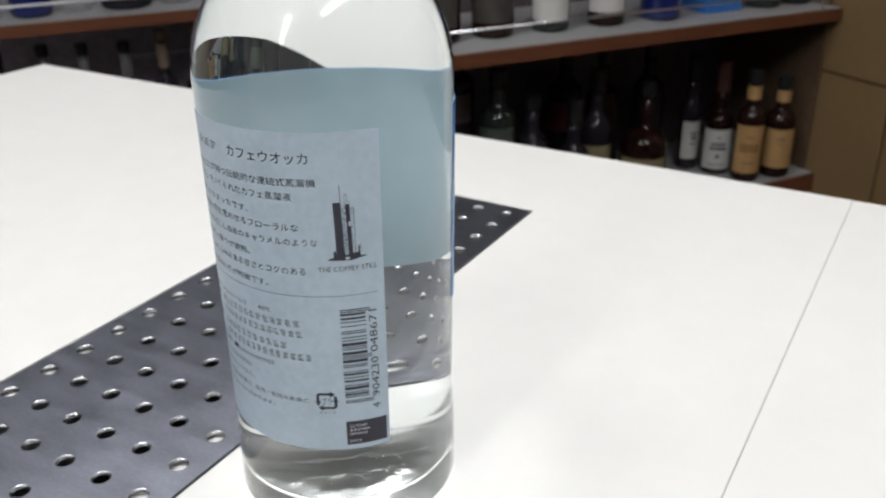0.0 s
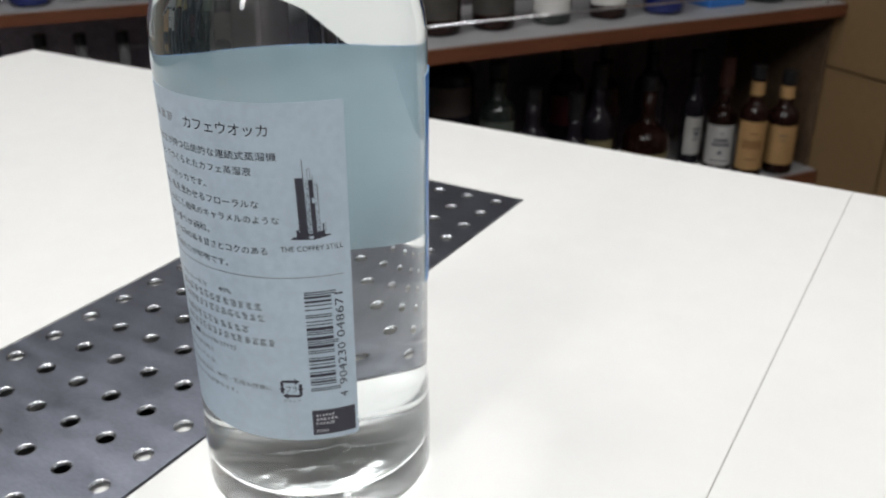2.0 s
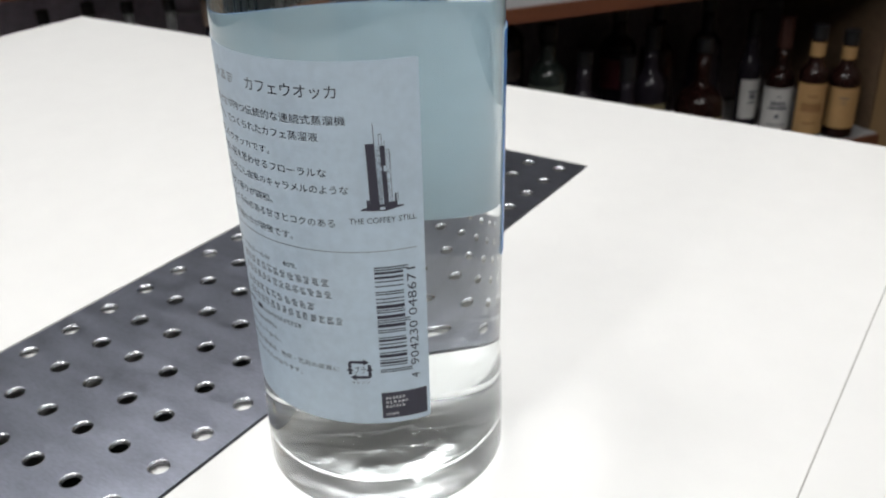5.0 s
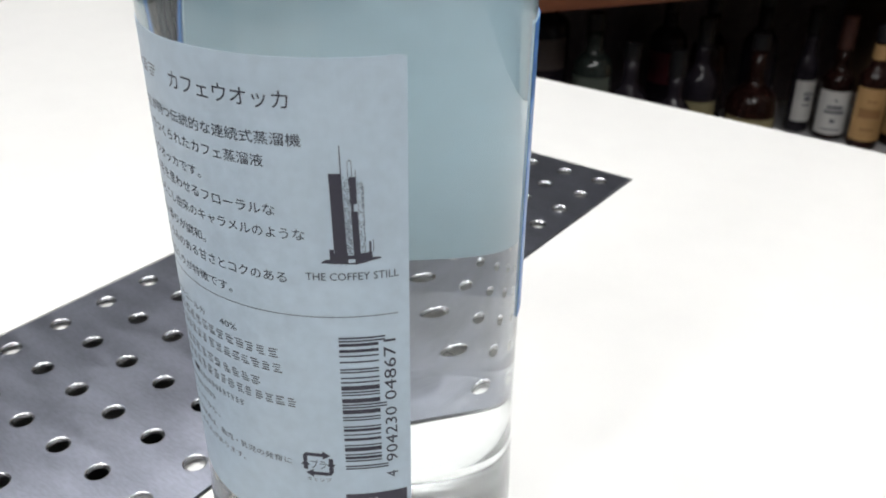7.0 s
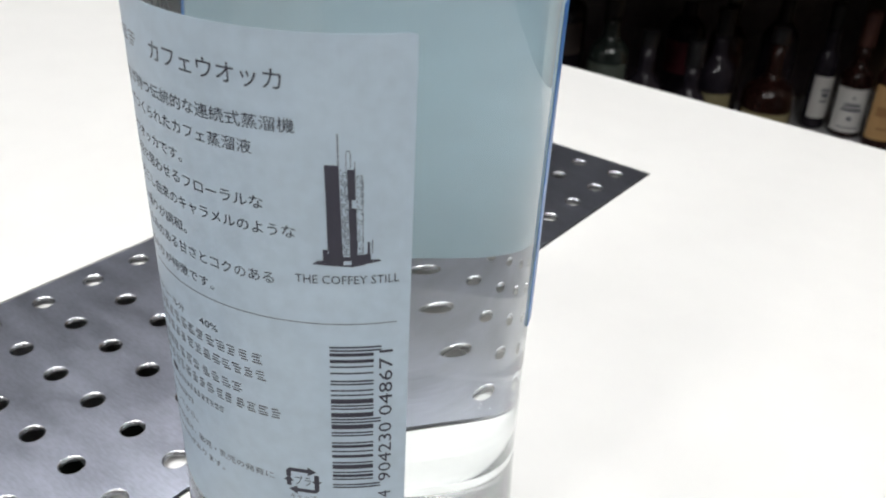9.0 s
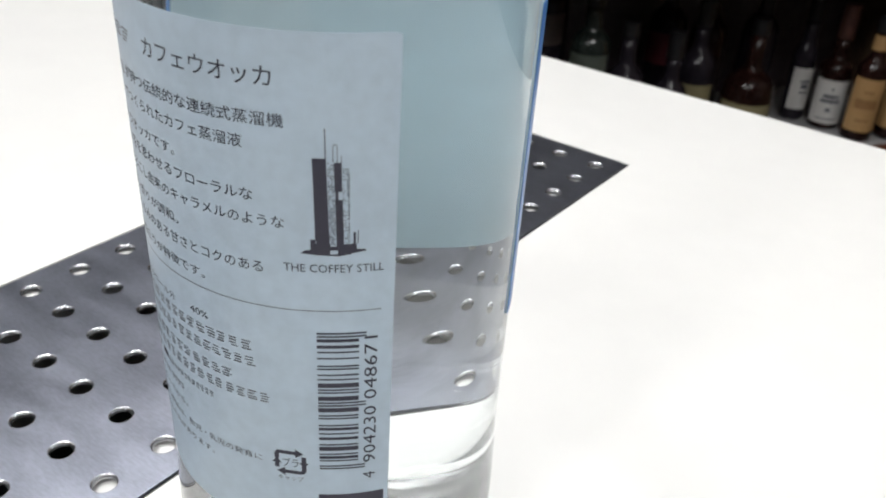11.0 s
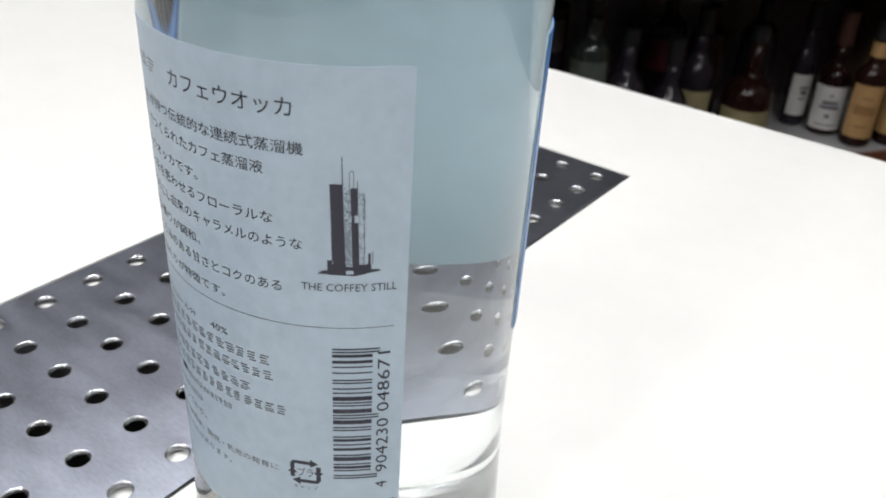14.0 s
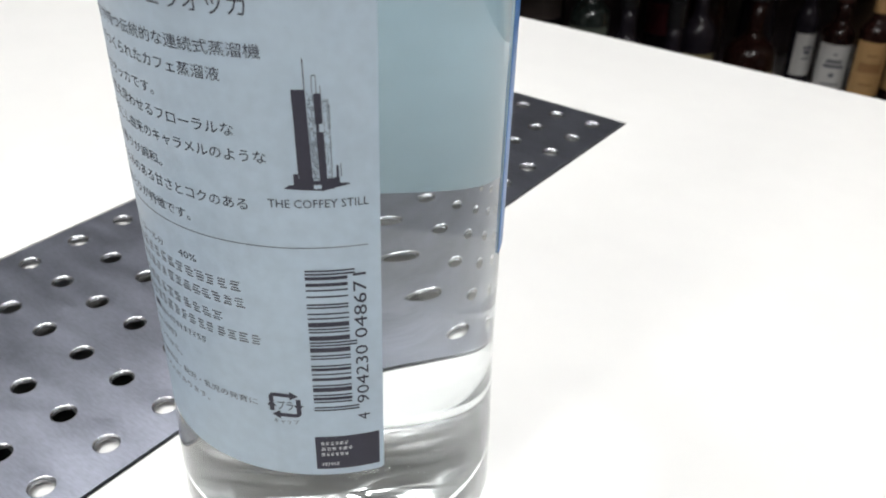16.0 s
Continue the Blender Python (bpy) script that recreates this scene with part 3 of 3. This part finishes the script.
shelf_unit(-1.39, 0.64, 1.735, "red-brown bottle shelf unit with dark back", DARKWOOD, end=True)
shelf_unit(-2.06, -0.75, 0.98, "red-brown bottle shelf unit set further back", LIT_FAR_BACK)
rail(-1.405, 0.66, 1.70, 0.790, CHROME, 0.0024)
rail(-2.055, -0.73, 0.96, 0.791, RAIL, 0.0032)

# beige cabinet that closes the shelf's end
cabinet = empty("beige_cabinet", shelf_pose(-1.39, 1.738, 0), "beige laminate cabinet with dark joints beside the shelf", "cabinet")
part("body", boxes((0.016, 0.55, -0.62, 0.36, 0, 1.9)), GAP, cabinet, "dark carcass showing in the joints")
for y0, y1, z0, z1 in ((-0.153, 0.36, 0.02, 0.610), (-0.153, 0.36, 0.615, 1.9), (-0.62, -0.159, 0.02, 0.318), (-0.62, -0.159, 0.323, 1.9)):
    part("panel", boxes((0, 0.0155, y0, y1, z0, z1), bevel=0.001), BEIGE, cabinet, "beige laminate panel")


# ---- bottles on the shelves ----
def arc_sheet(r, a0, a1, z0, z1, n=18):
    bm = bmesh.new()
    cols = []
    for k in range(n + 1):
        a = math.radians(a0 + (a1 - a0) * k / n)
        cols.append([bm.verts.new((q * math.sin(a), -q * math.cos(a), z)) for q in (r, r + 0.0004) for z in (z0, z1)])
    for p, q in zip(cols, cols[1:]):
        for i, j in ((2, 3), (3, 1), (1, 0), (0, 2)):
            bm.faces.new((p[i], q[i], q[j], p[j]))
    for c in (cols[0], cols[-1]):
        bm.faces.new((c[0], c[1], c[3], c[2]))
    bmesh.ops.recalc_face_normals(bm, faces=bm.faces[:])
    return bm


def shelf_bottle(n, u, z, r, body, shoulder, neck_r, top, mat, label, lab=None, lab_z=None, cap=BLACK_CAP, cap_h=0.03, foil=None, ring=None, twist=-34.0, marks=(), ink=INK_GREY, group="bottles on the back bar"):
    """A bottle in metres: body and shoulder heights, neck radius, height of its top."""
    ob = empty("shelf_bottle", shelf_pose(n, u, z) @ pose(0, 0, 0, 0, 0, twist), label, "bottle", group)
    prof = [(0.0, 0.004), (r * 0.82, 0.0005), (r * 0.95, 0.003), (r, 0.010), (r, body)]
    for k in range(1, 8):
        f = k / 7
        e = f * f * (3 - 2 * f)
        prof.append((r + (neck_r - r) * e, body + (shoulder - body) * (f ** 0.6)))
    prof += [(neck_r * 0.96, shoulder + 0.015), (neck_r * 0.96, top - cap_h), (0.0, top - cap_h + 0.0005)]
    part("glass", lathe(prof, 40), mat, ob, smooth=True)
    c = neck_r * 1.08
    part("cap", lathe([(0.0, top - cap_h + 0.001), (c, top - cap_h + 0.001), (c, top - 0.0015), (c - 0.0015, top), (0.0, top)], 28), cap, ob)
    if lab:
        z0, z1 = lab_z
        lb = part("label", arc_sheet(r + 0.0003, -66, 66, z0, z1), lab, ob, "paper label")
        h = z1 - z0
        for w, f0, f1 in marks:
            part("print_bar", arc_sheet(r + 0.0010, -w, w, z0 + h * f0, z0 + h * f1, 10), ink, lb)
    if foil:
        part("neck_label", arc_sheet(neck_r * 1.02, -175, 175, shoulder + 0.012, top - cap_h - 0.004, 24), foil, ob, "neck label")
    if ring:
        part("neck_label", arc_sheet(neck_r * 1.02, -175, 175, top - cap_h - 0.030, top - cap_h - 0.003, 24), ring, ob, "pale neck band")
    return ob


LOW, HIGH = 0.380, 0.755
# lower shelf of the near unit
shelf_bottle(-1.430, 1.645, LOW, 0.0335, 0.122, 0.160, 0.0150, 0.232, G_BROWN, "amber whisky bottle with tan label and pale neck band", L_TAN, (0.026, 0.115), BLACK_CAP, 0.03, None, L_TAN, twist=-36, marks=((16, 0.74, 0.77), (9, 0.62, 0.64)))
shelf_bottle(-1.440, 1.566, LOW, 0.0312, 0.138, 0.174, 0.0150, 0.250, G_BROWN, "amber whisky bottle with ochre label and tan neck", L_TAN, (0.022, 0.132), BLACK_CAP, 0.03, L_TAN, None, twist=-36, marks=((40, 0.44, 0.62), (18, 0.74, 0.78), (24, 0.20, 0.24)), ink=L_OCHRE)
shelf_bottle(-1.512, 1.542, LOW, 0.0334, 0.116, 0.152, 0.0150, 0.258, G_BROWN, "amber whisky bottle with white printed label", L_WHITE, (0.014, 0.107), COPPER_CAP, 0.070, twist=-36, marks=((6, 0.78, 0.82), (26, 0.60, 0.67), (33, 0.49, 0.56), (8, 0.28, 0.37), (34, 0.10, 0.13)))
shelf_bottle(-1.565, 1.502, LOW, 0.0242, 0.130, 0.172, 0.0145, 0.262, G_DARK, "slim dark bottle with narrow white label", L_WHITE, (0.026, 0.115), BLACK_CAP, 0.05, twist=-10, marks=((22, 0.66, 0.72), (16, 0.52, 0.62), (20, 0.40, 0.44)))
shelf_bottle(-1.500, 1.322, LOW, 0.0500, 0.094, 0.150, 0.0150, 0.240, G_BROWN, "round-shouldered dark bottle with olive label", L_OLIVE, (0.012, 0.082), BLACK_CAP, 0.03)
shelf_bottle(-1.540, 1.220, LOW, 0.0370, 0.130, 0.185, 0.0150, 0.270, G_DARK, "dark bottle with olive label", L_OLIVE, (0.030, 0.112), BLACK_CAP, 0.05, marks=((24, 0.55, 0.62), (18, 0.38, 0.43)))
shelf_bottle(-1.500, 1.138, LOW, 0.0380, 0.084, 0.140, 0.0150, 0.225, G_DARK, "low dark bottle with black cap", None, None, BLACK_CAP, 0.05)
shelf_bottle(-1.640, 1.205, LOW, 0.0380, 0.195, 0.235, 0.0150, 0.310, G_DARK, "dark bottle with deep red label", L_RED, (0.120, 0.185), BLACK_CAP, 0.05)
shelf_bottle(-1.500, 1.036, LOW, 0.0400, 0.122, 0.176, 0.0150, 0.250, G_DARK, "dark glossy bottle with round shoulder", None, None, BLACK_CAP, 0.03)
shelf_bottle(-1.500, 0.955, LOW, 0.0360, 0.205, 0.245, 0.0160, 0.310, G_GREEN, "tall grey-green glass bottle on lower shelf", L_DULLGREEN, (0.150, 0.200), BLACK_CAP, 0.03)
shelf_bottle(-1.600, 0.900, LOW, 0.0500, 0.262, 0.302, 0.0160, 0.338, G_DARK, "broad dark bottle with dull brown label", L_BROWN, (0.195, 0.252), BLACK_CAP, 0.02)
shelf_bottle(-1.620, 1.420, LOW, 0.0380, 0.165, 0.220, 0.0150, 0.300, G_DARK, "dark bottle at the back of the shelf", None, None, BLACK_CAP, 0.04)
shelf_bottle(-1.610, 1.285, LOW, 0.0380, 0.170, 0.225, 0.0150, 0.300, G_BROWN, "amber bottle at the back of the shelf", None, None, BLACK_CAP, 0.04)
# upper shelf of the near unit
shelf_bottle(-1.500, 0.942, HIGH, 0.0400, 0.170, 0.220, 0.0160, 0.300, G_BROWN, "brown bottle with dark label", L_DARK, (0.03, 0.14), BLACK_CAP, 0.04)
shelf_bottle(-1.495, 1.066, HIGH, 0.0370, 0.170, 0.220, 0.0160, 0.300, G_GREEN, "green glass bottle with white label", L_WHITE, (0.022, 0.15), BLACK_CAP, 0.04)
shelf_bottle(-1.490, 1.192, HIGH, 0.0370, 0.170, 0.220, 0.0160, 0.300, G_BROWN, "brown bottle with white label", L_WHITE, (0.028, 0.15), BLACK_CAP, 0.04)
shelf_bottle(-1.485, 1.322, HIGH, 0.0420, 0.150, 0.210, 0.0160, 0.280, G_BLUE, "dark blue glass bottle", None, None, BLACK_CAP, 0.04)
shelf_bottle(-1.490, 1.600, HIGH, 0.0400, 0.160, 0.215, 0.0160, 0.300, G_GREEN, "green-brown bottle with olive label", L_OLIVE, (0.02, 0.13), BLACK_CAP, 0.04)
shelf_bottle(-1.490, 1.690, HIGH, 0.0400, 0.160, 0.215, 0.0160, 0.300, G_GREEN, "green-brown bottle with olive label", L_OLIVE, (0.02, 0.13), BLACK_CAP, 0.04)
shelf_bottle(-1.500, 0.830, HIGH, 0.0400, 0.170, 0.220, 0.0160, 0.300, G_BROWN, "brown bottle with dark label", L_DARK, (0.03, 0.14), BLACK_CAP, 0.04)
card = tagged(part("gift_box", boxes((-0.047, 0.047, 0, 0.09, 0, 0.28), bevel=0.0015), BOX_BLUE), label="bright blue card gift box on the shelf", category="box")
card.matrix_world = shelf_pose(-1.470, 1.478, HIGH)
# upper shelf of the far unit
shelf_bottle(-2.150, 0.176, HIGH, 0.0430, 0.160, 0.215, 0.0160, 0.300, G_BLUE, "cobalt blue glass bottle on white-lined shelf", None, None, BLACK_CAP, 0.04)
shelf_bottle(-2.160, 0.085, HIGH, 0.0350, 0.170, 0.220, 0.0150, 0.300, G_CLEAR, "clear glass bottle on white-lined shelf", None, None, BLACK_CAP, 0.04)
shelf_bottle(-2.160, 0.262, HIGH, 0.0350, 0.170, 0.220, 0.0150, 0.300, G_CLEAR, "clear glass bottle on white-lined shelf", None, None, BLACK_CAP, 0.04)
shelf_bottle(-2.165, 0.374, HIGH, 0.0550, 0.150, 0.215, 0.0180, 0.290, G_DARK, "wide dark glass bottle on upper shelf", None, None, BLACK_CAP, 0.04)
shelf_bottle(-2.170, 0.482, HIGH, 0.0380, 0.170, 0.220, 0.0150, 0.300, G_CLEAR, "clear glass bottle on white-lined shelf", None, None, BLACK_CAP, 0.04)
shelf_bottle(-2.160, 0.575, HIGH, 0.0400, 0.170, 0.220, 0.0150, 0.300, G_BLUE, "cobalt blue glass bottle on white-lined shelf", None, None, BLACK_CAP, 0.04)
# lower shelf of the far unit
for u, top, cap, foil, mat in ((0.085, 0.300, BLACK_CAP, None, G_DARK), (0.180, 0.306, BLACK_CAP, None, G_CLEAR), (0.262, 0.300, BLACK_CAP, None, G_CLEAR), (0.353, 0.296, BLACK_CAP, None, G_CLEAR), (0.437, 0.315, L_DULL, L_DULL, G_DARK), (0.520, 0.320, GOLD, GOLD, G_BROWN), (0.610, 0.310, BLACK_CAP, None, G_DARK)):
    words = {L_DULL: "dark bottle with cream neck label", GOLD: "amber bottle with gold neck foil"}.get(cap, "clear glass bottle with black cap" if mat is G_CLEAR else "dark glass bottle with black cap")
    shelf_bottle(-2.180, u, LOW, 0.0370, 0.160, 0.215, 0.0130, top, mat, words, None, None, cap, 0.026, foil)
